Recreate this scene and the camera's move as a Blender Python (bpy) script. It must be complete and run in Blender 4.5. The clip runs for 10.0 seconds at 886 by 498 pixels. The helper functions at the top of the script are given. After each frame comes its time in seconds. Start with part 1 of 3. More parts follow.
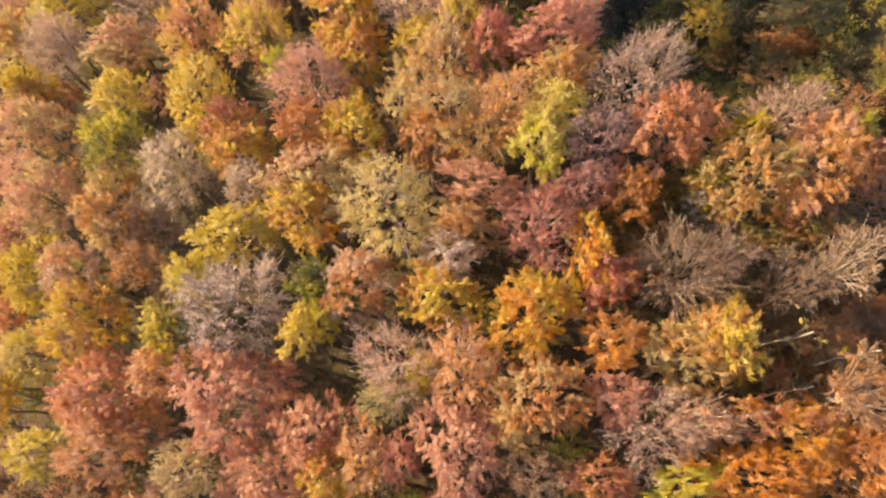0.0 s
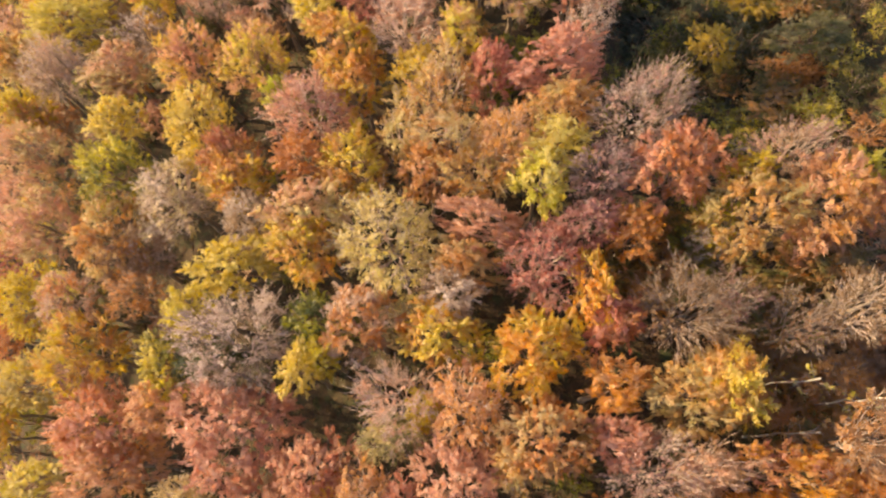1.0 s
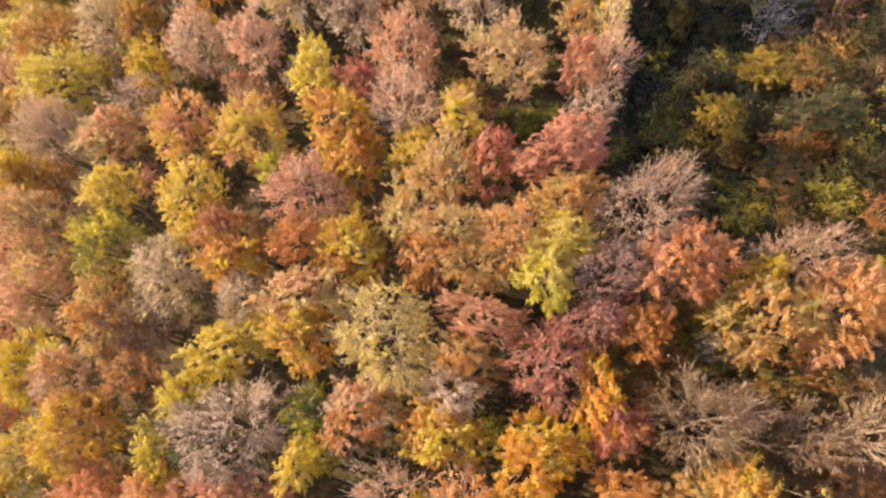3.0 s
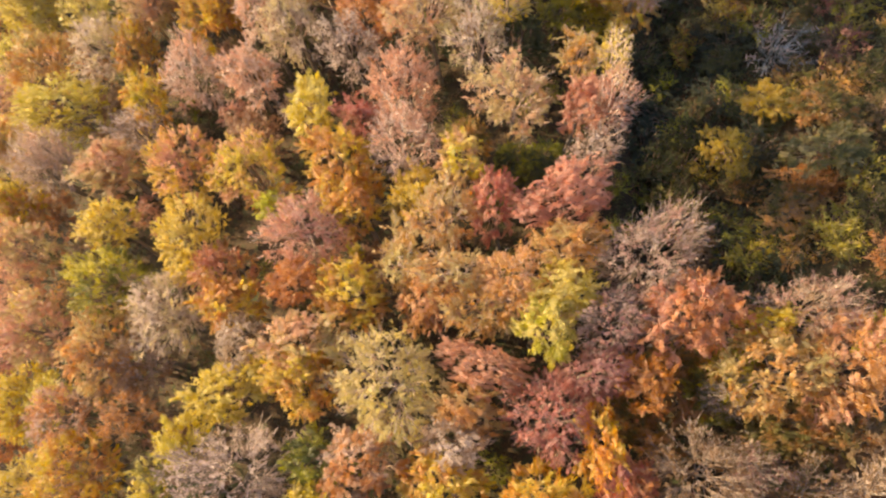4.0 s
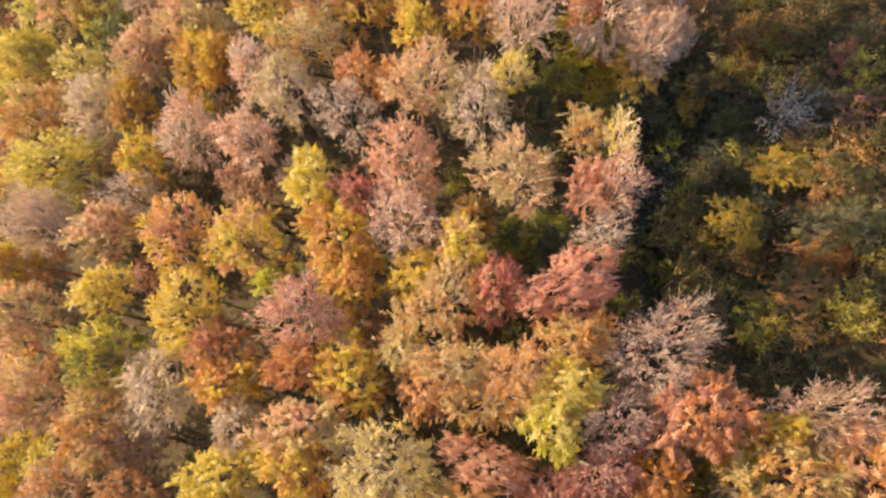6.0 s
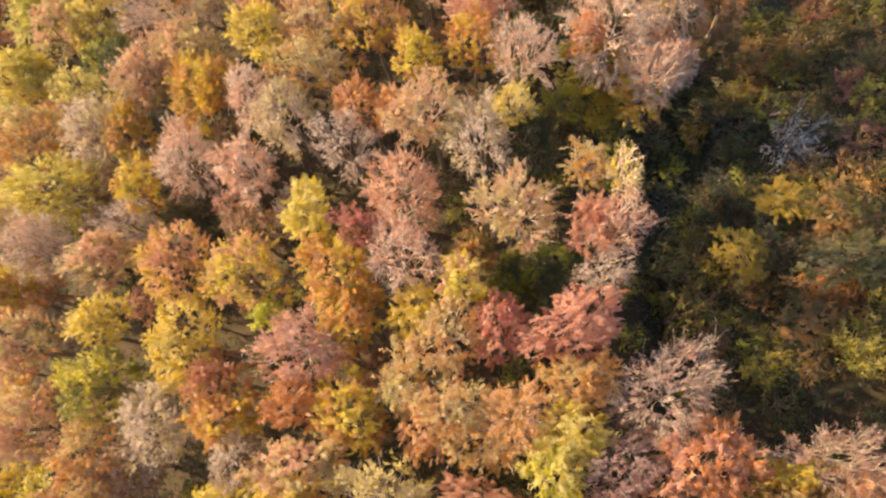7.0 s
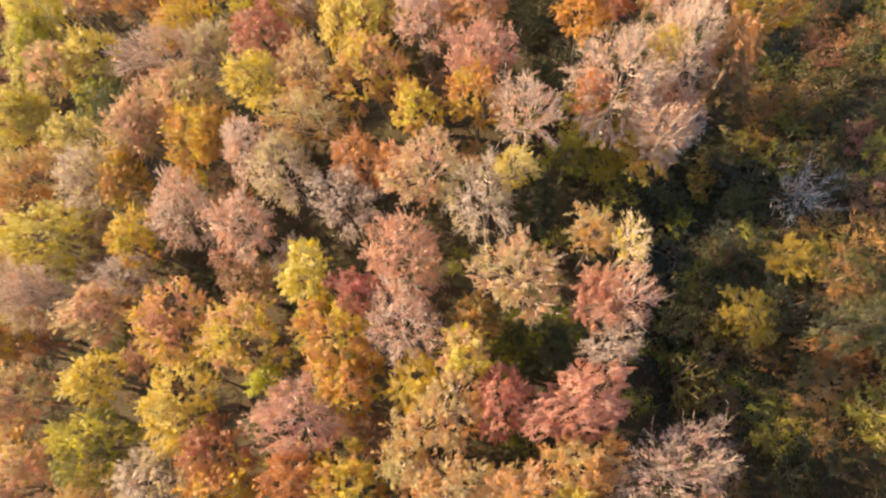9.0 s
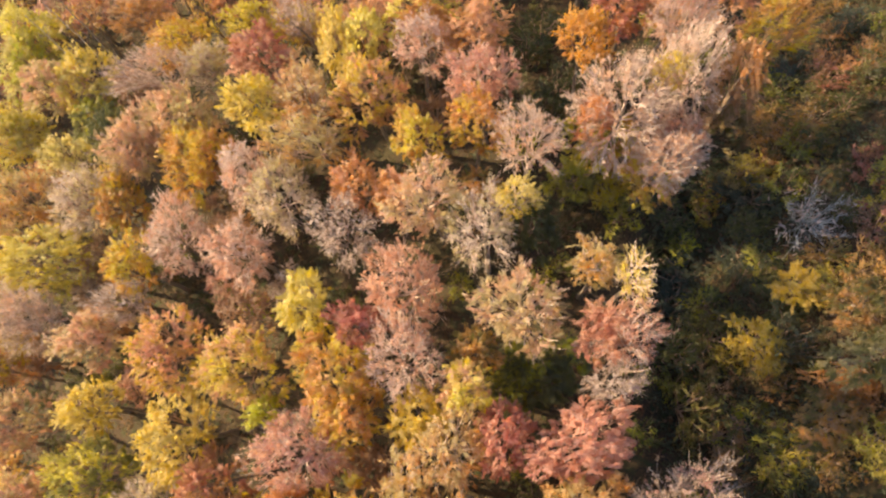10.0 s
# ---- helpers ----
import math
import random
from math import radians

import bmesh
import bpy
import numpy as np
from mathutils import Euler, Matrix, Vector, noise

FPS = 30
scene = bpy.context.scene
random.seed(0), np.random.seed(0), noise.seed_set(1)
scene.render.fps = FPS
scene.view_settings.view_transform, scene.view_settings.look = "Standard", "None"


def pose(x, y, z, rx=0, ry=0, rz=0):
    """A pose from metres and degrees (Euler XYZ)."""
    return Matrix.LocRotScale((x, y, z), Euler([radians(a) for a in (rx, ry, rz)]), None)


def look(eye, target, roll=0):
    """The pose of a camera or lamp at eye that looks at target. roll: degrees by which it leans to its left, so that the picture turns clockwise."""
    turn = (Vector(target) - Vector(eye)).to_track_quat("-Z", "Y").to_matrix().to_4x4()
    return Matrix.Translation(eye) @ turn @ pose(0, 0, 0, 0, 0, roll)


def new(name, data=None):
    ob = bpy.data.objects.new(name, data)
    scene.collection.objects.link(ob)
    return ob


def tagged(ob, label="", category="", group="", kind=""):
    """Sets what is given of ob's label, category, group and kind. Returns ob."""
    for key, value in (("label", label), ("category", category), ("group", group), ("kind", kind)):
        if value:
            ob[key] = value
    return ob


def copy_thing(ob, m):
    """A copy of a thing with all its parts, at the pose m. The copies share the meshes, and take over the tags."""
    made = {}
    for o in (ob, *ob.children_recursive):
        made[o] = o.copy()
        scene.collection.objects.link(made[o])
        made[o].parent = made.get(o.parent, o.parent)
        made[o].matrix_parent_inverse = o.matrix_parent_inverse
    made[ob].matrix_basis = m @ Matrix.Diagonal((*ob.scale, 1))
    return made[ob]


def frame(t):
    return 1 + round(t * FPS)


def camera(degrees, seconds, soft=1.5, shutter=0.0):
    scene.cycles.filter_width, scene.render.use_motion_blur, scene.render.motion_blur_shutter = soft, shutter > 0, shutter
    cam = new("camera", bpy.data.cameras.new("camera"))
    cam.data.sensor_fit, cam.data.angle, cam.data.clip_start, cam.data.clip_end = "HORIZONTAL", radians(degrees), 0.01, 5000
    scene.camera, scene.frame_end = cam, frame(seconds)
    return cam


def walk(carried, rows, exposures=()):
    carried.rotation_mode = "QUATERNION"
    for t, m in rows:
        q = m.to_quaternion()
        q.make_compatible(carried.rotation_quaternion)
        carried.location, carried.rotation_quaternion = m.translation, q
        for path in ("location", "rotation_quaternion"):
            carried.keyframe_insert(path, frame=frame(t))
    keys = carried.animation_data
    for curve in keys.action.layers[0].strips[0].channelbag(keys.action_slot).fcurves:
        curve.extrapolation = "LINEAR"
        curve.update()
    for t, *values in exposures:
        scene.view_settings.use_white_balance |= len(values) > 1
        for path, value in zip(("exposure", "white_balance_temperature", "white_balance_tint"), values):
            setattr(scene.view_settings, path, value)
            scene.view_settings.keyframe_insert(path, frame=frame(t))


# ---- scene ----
cam = camera(62.6, 10.0, soft=2.15)
PATH = [
    (0, (-0.014, 0.06, 89.942), (-0.109, 0.582, 88.014), -10.2),
    (0.5, (0.036, 1.774, 89.971), (-0.062, 2.293, 88.042), -10.6),
    (1, (0.09, 3.86, 89.992), (-0.01, 4.374, 88.062), -11.1),
    (1.5, (0.105, 6.141, 90.046), (0.003, 6.652, 88.116), -11.3),
    (2, (0.145, 8.43, 90.096), (0.041, 8.938, 88.165), -11.7),
    (2.5, (0.288, 10.913, 90.16), (0.18, 11.415, 88.227), -12.4),
    (2.7, (0.321, 11.863, 90.187), (0.211, 12.363, 88.254), -12.6),
    (3.8, (0.439, 16.898, 90.323), (0.326, 17.392, 88.388), -13.3),
    (4, (0.412, 17.867, 90.375), (0.298, 18.356, 88.439), -13.6),
    (4.5, (0.466, 20.201, 90.436), (0.349, 20.685, 88.499), -14.1),
    (5, (0.586, 22.303, 90.371), (0.466, 22.785, 88.434), -14.6),
    (5.5, (0.624, 24.426, 90.352), (0.502, 24.906, 88.414), -14.9),
    (6.8, (0.669, 29.459, 90.251), (0.542, 29.931, 88.312), -15.7),
    (7, (0.667, 30.121, 90.192), (0.541, 30.594, 88.253), -15.6),
    (7.5, (0.702, 31.969, 90.118), (0.573, 32.439, 88.178), -16.0),
    (7.6, (0.709, 32.305, 90.106), (0.58, 32.77, 88.165), -16.0),
    (8, (0.759, 33.616, 90.041), (0.628, 34.084, 88.101), -16.4),
    (8.5, (0.774, 35.295, 89.927), (0.642, 35.765, 87.988), -16.4),
    (9, (0.769, 36.83, 89.77), (0.637, 37.299, 87.831), -16.6),
    (9.5, (0.811, 38.544, 89.499), (0.677, 39.013, 87.56), -16.9),
    (10, (0.777, 39.929, 89.352), (0.643, 40.399, 87.412), -16.9),
]
EXPOSURE = [(0, 1.09, 7270, 20), (2.5, 1.12, 7240, 19), (5, 1.16, 7130, 18), (10, 1.195, 6950, 17)]          # the picture brightens a little on the way
walk(cam, [(t, look(eye, target, roll)) for t, eye, target, roll in PATH], EXPOSURE)

# ---- light ----
SUN_AZIMUTH, SUN_HEIGHT = 286.0, 21.0      # degrees clockwise from +y, degrees above the horizon
world = bpy.data.worlds.new("sky")
scene.world = world
world.use_nodes = True
wn = world.node_tree
sky = wn.nodes.new("ShaderNodeTexSky")
sky.sky_type, sky.sun_disc = "NISHITA", False
sky.sun_elevation, sky.sun_rotation = radians(SUN_HEIGHT), radians(SUN_AZIMUTH)
wn.nodes["Background"].inputs["Strength"].default_value = 0.14
wn.links.new(sky.outputs["Color"], wn.nodes["Background"].inputs["Color"])
sun = new("sun", bpy.data.lights.new("sun", "SUN"))
sun.data.energy, sun.data.angle, sun.data.color = 5.0, radians(0.6), (1.0, 0.78, 0.45)
sun_from = Vector((math.sin(radians(SUN_AZIMUTH)) * math.cos(radians(SUN_HEIGHT)),
                   math.cos(radians(SUN_AZIMUTH)) * math.cos(radians(SUN_HEIGHT)), math.sin(radians(SUN_HEIGHT))))
sun.matrix_world = look(sun_from * 200, (0, 0, 0))

# ---- materials ----
LEAF = {
    "O": (0.61, 0.340, 0.130), "P": (0.68, 0.420, 0.290), "R": (0.50, 0.222, 0.165), "Y": (0.67, 0.560, 0.105),
    "G": (0.54, 0.530, 0.078), "W": (0.58, 0.495, 0.250), "T": (0.70, 0.375, 0.075), "M": (0.53, 0.310, 0.268),
    # D, H and E sit low: they also carry shade of gaps and hollow
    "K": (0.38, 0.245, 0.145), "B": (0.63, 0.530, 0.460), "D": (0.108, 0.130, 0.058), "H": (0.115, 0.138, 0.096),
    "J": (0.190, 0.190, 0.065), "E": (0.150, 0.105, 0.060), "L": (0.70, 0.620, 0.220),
}
WORDS = {
    "O": "orange-brown", "P": "salmon-pink russet", "R": "dull red", "Y": "golden yellow", "G": "yellow-green", "W": "pale olive",
    "T": "bright orange", "M": "mauve-brown", "K": "dull brown", "B": "pale grey-beige", "D": "dark green", "H": "dark grey-green",
    "J": "dull olive", "E": "dark brown", "L": "pale yellow",
}
made_mats = {}


def node_mat(name):
    mat = bpy.data.materials.new(name)
    mat.use_nodes = True
    nt = mat.node_tree
    return mat, nt, nt.nodes["Principled BSDF"], nt.nodes["Material Output"]


def mix_colour(nt, kind, fac, a, b):
    n = nt.nodes.new("ShaderNodeMix")
    n.data_type, n.blend_type = "RGBA", kind
    for socket, value in ((n.inputs[0], fac), (n.inputs[6], a), (n.inputs[7], b)):
        if isinstance(value, (int, float)):
            socket.default_value = value
        elif isinstance(value, tuple):
            socket.default_value = (*value[:3], 1)
        else:
            nt.links.new(value, socket)
    return n.outputs[2]


def noise_tex(nt, scale, detail=2.0, coords="Object"):
    tc = nt.nodes.new("ShaderNodeTexCoord")
    n = nt.nodes.new("ShaderNodeTexNoise")
    n.inputs["Scale"].default_value, n.inputs["Detail"].default_value = scale, detail
    nt.links.new(tc.outputs[coords], n.inputs["Vector"])
    return n.outputs["Fac"]


def ramp(nt, fac, lo, hi, a=0.0, b=1.0):
    n = nt.nodes.new("ShaderNodeMapRange")
    n.inputs["From Min"].default_value, n.inputs["From Max"].default_value = lo, hi
    n.inputs["To Min"].default_value, n.inputs["To Max"].default_value = a, b
    nt.links.new(fac, n.inputs["Value"])
    return n.outputs["Result"]


def leaf_mat(code):
    """Autumn leaves: two colours in patches, with each leaf and each tree a little different."""
    if code in made_mats:
        return made_mats[code]
    mat, nt, bsdf, out = node_mat("leaves_" + "_".join(WORDS[c].split()[0].replace("-", "_") for c in code))
    first = LEAF[code[0]]
    second = LEAF[code[1]] if len(code) > 1 else tuple(c * f for c, f in zip(first, (0.84, 0.78, 0.80)))
    patch = ramp(nt, noise_tex(nt, 0.36, 3.0), 0.42, 0.60, 0.04, 0.96)
    col = mix_colour(nt, "MIX", patch, first, second)
    geo = nt.nodes.new("ShaderNodeNewGeometry")
    info = nt.nodes.new("ShaderNodeObjectInfo")
    hsv = nt.nodes.new("ShaderNodeHueSaturation")
    nt.links.new(col, hsv.inputs["Color"])
    nt.links.new(ramp(nt, info.outputs["Random"], 0, 1, 0.488, 0.510), hsv.inputs["Hue"])
    nt.links.new(ramp(nt, geo.outputs["Random Per Island"], 0, 1, 0.91, 1.09), hsv.inputs["Value"])
    nt.links.new(ramp(nt, noise_tex(nt, 1.3, 3.0), 0.3, 0.7, 0.78, 1.12), hsv.inputs["Saturation"])
    nt.links.new(hsv.outputs["Color"], bsdf.inputs["Base Color"])
    bsdf.inputs["Roughness"].default_value = 0.47
    bsdf.inputs["Specular IOR Level"].default_value = 0.5
    through_leaf = nt.nodes.new("ShaderNodeBsdfTranslucent")
    glow = nt.nodes.new("ShaderNodeHueSaturation")                          # light that comes through a leaf is deeper in colour
    glow.inputs["Saturation"].default_value = 1.15
    nt.links.new(hsv.outputs["Color"], glow.inputs["Color"])
    nt.links.new(glow.outputs["Color"], through_leaf.inputs["Color"])
    mix = nt.nodes.new("ShaderNodeMixShader")
    mix.inputs[0].default_value = 0.60
    nt.links.new(bsdf.outputs[0], mix.inputs[1])
    nt.links.new(through_leaf.outputs[0], mix.inputs[2])
    nt.links.new(mix.outputs[0], out.inputs["Surface"])
    made_mats[code] = mat
    return mat


def bark_mat(name, a, b):
    mat, nt, bsdf, out = node_mat(name)
    fine = noise_tex(nt, 6.0, 5.0)
    broad = noise_tex(nt, 0.7, 2.0)
    col = mix_colour(nt, "MIX", ramp(nt, fine, 0.35, 0.65), a, b)
    col = mix_colour(nt, "MULTIPLY", ramp(nt, broad, 0.4, 0.65, 0.0, 0.6), col, (0.72, 0.74, 0.62))
    nt.links.new(col, bsdf.inputs["Base Color"])
    bsdf.inputs["Roughness"].default_value = 0.85
    bump = nt.nodes.new("ShaderNodeBump")
    bump.inputs["Strength"].default_value, bump.inputs["Distance"].default_value = 0.6, 0.03
    nt.links.new(fine, bump.inputs["Height"])
    nt.links.new(bump.outputs[0], bsdf.inputs["Normal"])
    return mat


BARK = bark_mat("grey_bark", (0.20, 0.165, 0.135), (0.34, 0.29, 0.24))
TWIG = bark_mat("pale_twig_bark", (0.52, 0.40, 0.34), (0.70, 0.56, 0.48))
DIM_TWIG = bark_mat("grey_brown_twig_bark", (0.31, 0.235, 0.195), (0.44, 0.340, 0.275))
DULL_TWIG = bark_mat("brown_twig_bark", (0.32, 0.21, 0.15), (0.46, 0.33, 0.25))
WHITE_BARK = bark_mat("silver_birch_bark", (0.40, 0.37, 0.32), (0.62, 0.58, 0.51))
GREY_TWIG = bark_mat("silver_grey_twig_bark", (0.31, 0.32, 0.32), (0.44, 0.45, 0.45))


def litter_mat():
    """Forest floor: fallen leaves over dark soil, with mossy and grassy patches."""
    mat, nt, bsdf, out = node_mat("leaf_litter")
    fine, mid, broad = noise_tex(nt, 5.0, 6.0), noise_tex(nt, 0.9, 4.0), noise_tex(nt, 0.11, 3.0)
    col = mix_colour(nt, "MIX", ramp(nt, fine, 0.38, 0.62), (0.024, 0.019, 0.012), (0.085, 0.052, 0.025))
    col = mix_colour(nt, "MIX", ramp(nt, mid, 0.52, 0.68), col, (0.036, 0.048, 0.017))
    col = mix_colour(nt, "MIX", ramp(nt, broad, 0.50, 0.66, 0.0, 0.45), col, (0.055, 0.055, 0.022))
    nt.links.new(col, bsdf.inputs["Base Color"])
    bsdf.inputs["Roughness"].default_value = 0.95
    bump = nt.nodes.new("ShaderNodeBump")
    bump.inputs["Strength"].default_value, bump.inputs["Distance"].default_value = 0.8, 0.08
    nt.links.new(fine, bump.inputs["Height"])
    nt.links.new(bump.outputs[0], bsdf.inputs["Normal"])
    return mat


LITTER = litter_mat()


# ---- lie of the land: a wooded slope that climbs to a shoulder, and a scrubby hollow beyond it ----
def smooth(a, b, v):
    u = min(1.0, max(0.0, (v - a) / (b - a)))
    return u * u * (3 - 2 * u)


def canopy(x, y):
    """Height of the tree tops over the wooded slope."""
    u, v = min(1.0, max(-1.7, x / 50)), min(2.3, max(-0.5, y / 50))
    return 27.9 + 15.8 * u + 5.0 * v - 5.0 * u * u - 3.05 * u * v - 5.75 * v * v


def in_hollow(x, y):
    """0 in the wood, 1 in the hollow."""
    edge = 17.0 - 1.5 * smooth(30, 44, y) + 4.0 * smooth(56, 66, y) + 13.0 * smooth(66, 100, y)
    return smooth(edge, edge + 5, x) * smooth(28.5, 33.5, y - 0.08 * (x - 17))


def ground_z(x, y):
    wood = canopy(x, y) - 21.0
    hollow = 10.3 + 0.50 * (min(62.0, x) - 30) - 0.27 * (min(125.0, max(20.0, y)) - 50)
    k = in_hollow(x, y)
    return wood * (1 - k) + hollow * k + 0.35 * noise.noise(Vector((x * 0.21, y * 0.21, 1.7)))


def add_mesh(name, verts, faces, parent=None):
    me = bpy.data.meshes.new(name)
    me.from_pydata(verts, [], faces)
    me.update()
    ob = new(name, me)
    ob.parent = parent
    return ob


def axis_steps(lo, hi, near_lo, near_hi, step):
    """Even steps in the near stretch, growing ones to the far ends."""
    mid = list(np.arange(near_lo, near_hi + 0.01, step))
    left, right, s = [], [], step
    a, b = near_lo, near_hi
    while a > lo:
        s *= 1.5
        a, b = a - s, b + s
        left.insert(0, max(a, lo)), right.append(min(b, hi))
    return left + mid + right


gx, gy = axis_steps(-2500, 2500, -100, 70, 2.0), axis_steps(-2500, 2600, -40, 140, 2.0)
ground = add_mesh("ground", [(x, y, ground_z(x, y)) for y in gy for x in gx],
                  [(j * len(gx) + i, j * len(gx) + i + 1, (j + 1) * len(gx) + i + 1, (j + 1) * len(gx) + i)
                   for j in range(len(gy) - 1) for i in range(len(gx) - 1)])
ground.data.shade_smooth()
ground.data.materials.append(LITTER)
tagged(ground, "forest floor of fallen brown leaves and moss", "ground", kind="structure")


# ---- trees ----
def tubes(segments, sides):
    """Tapered limbs: each segment (from, to, radius, radius) becomes a small prism."""
    verts, faces = [], []
    for p, q, r0, r1 in segments:
        d = q - p
        if d.length < 1e-4:
            continue
        d.normalize()
        a = d.orthogonal().normalized()
        b = d.cross(a)
        n = len(verts)
        for c, r in ((p, r0), (q, r1)):
            for k in range(sides):
                w = 2 * math.pi * k / sides
                verts.append(c + (a * math.cos(w) + b * math.sin(w)) * r)
        for k in range(sides):
            m = (k + 1) % sides
            faces.append((n + k, n + m, n + sides + m, n + sides + k))
        faces.append(tuple(n + sides + k for k in range(sides)))
    return verts, faces


def spikes(segments):
    """Twigs: slender three-sided cones, and the finest ones as slim blades."""
    verts, faces = [], []
    for p, q, r in segments:
        a = (q - p).orthogonal().normalized() * r
        b = (q - p).normalized().cross(a)
        n = len(verts)
        if r < 0.02:
            verts += [p + a + b * 0.6, p - a - b * 0.6, q]
            faces.append((n, n + 1, n + 2))
            continue
        verts += [p + a, p - a * 0.5 + b * 0.87, p - a * 0.5 - b * 0.87, q]
        faces += [(n, n + 1, n + 3), (n + 1, n + 2, n + 3), (n + 2, n, n + 3)]
    return verts, faces


def bent(p, q, lift, steps, r0, r1, rng, wobble=0.0):
    """A limb from p to q that leaves steeply and bends outward."""
    mid = (p + q) / 2 + Vector((0, 0, 1)) * lift
    pts = []
    for i in range(steps + 1):
        t = i / steps
        c = p * (1 - t) ** 2 + mid * 2 * t * (1 - t) + q * t * t
        if 0 < i < steps:
            c = c + Vector(rng.normal(0, wobble, 3))
        pts.append(c)
    return pts, [(pts[i], pts[i + 1], r0 + (r1 - r0) * i / steps, r0 + (r1 - r0) * (i + 1) / steps) for i in range(steps)]


def leaves(tips, out_from, count, per, spread, reach, size, rng, stiff=1.0):
    """Leaves in sprays: round each twig end fingers fan outward as from a bouquet, and small leaves line each finger."""
    tips = np.array(tips)
    away = tips - np.array(out_from)
    away /= np.linalg.norm(away, axis=1)[:, None] + 1e-6
    away = away * 0.75 + np.array([0, 0, 0.40])
    away /= np.linalg.norm(away, axis=1)[:, None]
    base = np.repeat(tips - away * reach * 0.55, per, axis=0)
    out = np.repeat(away, per, axis=0)
    way = out * 0.95 * stiff + rng.normal(0, 0.52, out.shape)
    way /= np.linalg.norm(way, axis=1)[:, None] + 1e-6
    base = base + rng.normal(0, spread * 0.45, base.shape)
    long = reach * rng.uniform(0.85, 1.55, len(base))
    share = rng.uniform(0.5, 1.5, len(base))
    which = rng.choice(len(base), count, p=share / share.sum())
    t = 1 - 0.85 * rng.uniform(0, 1, count) ** 1.5
    at = base[which] + way[which] * (long[which] * t)[:, None] + rng.normal(0, 1, (count, 3)) * (0.105 * (1.3 - 0.7 * t))[:, None]
    lie = way * 0.62 + out * 0.25 + np.array([0, 0, 0.30]) + rng.normal(0, 0.26, base.shape)
    facing = lie[which] + rng.normal(0, 0.16, (count, 3))
    facing /= np.linalg.norm(facing, axis=1)[:, None] + 1e-6
    a = way[which] + rng.normal(0, 0.22, (count, 3))
    a -= facing * np.sum(a * facing, axis=1)[:, None] * 0.85
    a /= np.linalg.norm(a, axis=1)[:, None] + 1e-6
    b = np.cross(facing, a)
    b /= np.linalg.norm(b, axis=1)[:, None] + 1e-6
    s = (size * rng.uniform(0.7, 1.35, count))[:, None]
    v = np.stack([at + a * s * 1.85, at - a * s * 0.80 + b * s * 0.31, at - a * s * 0.80 - b * s * 0.31], 1).reshape(-1, 3)
    return v, np.arange(count * 3).reshape(-1, 3)


def leaf_mesh(name, v, f, parent):
    me = bpy.data.meshes.new(name)
    me.vertices.add(len(v))
    me.vertices.foreach_set("co", v.astype(np.float32).ravel())
    me.loops.add(f.size)
    me.loops.foreach_set("vertex_index", f.astype(np.int32).ravel())
    me.polygons.add(len(f))
    me.polygons.foreach_set("loop_start", np.arange(0, f.size, 3, dtype=np.int32))
    me.update(calc_edges=True)
    ob = new(name, me)
    ob.parent = parent
    return ob


def own_material(ob, mat):
    if not ob.data.materials:
        ob.data.materials.append(None)
    ob.material_slots[0].link = "OBJECT"
    ob.material_slots[0].material = mat


TREE_HEIGHT = 21.0
RADIUS = {"small": 2.0, "medium": 3.3, "large": 4.7}
TIPS = {"small": 30, "medium": 60, "large": 94}
COUNT = {"leafy": {"small": 3900, "medium": 8800, "large": 14500},
         "thin": {"small": 2400, "medium": 5200, "large": 8500},
         "bare": {"small": 1400, "medium": 3300, "large": 5800}}


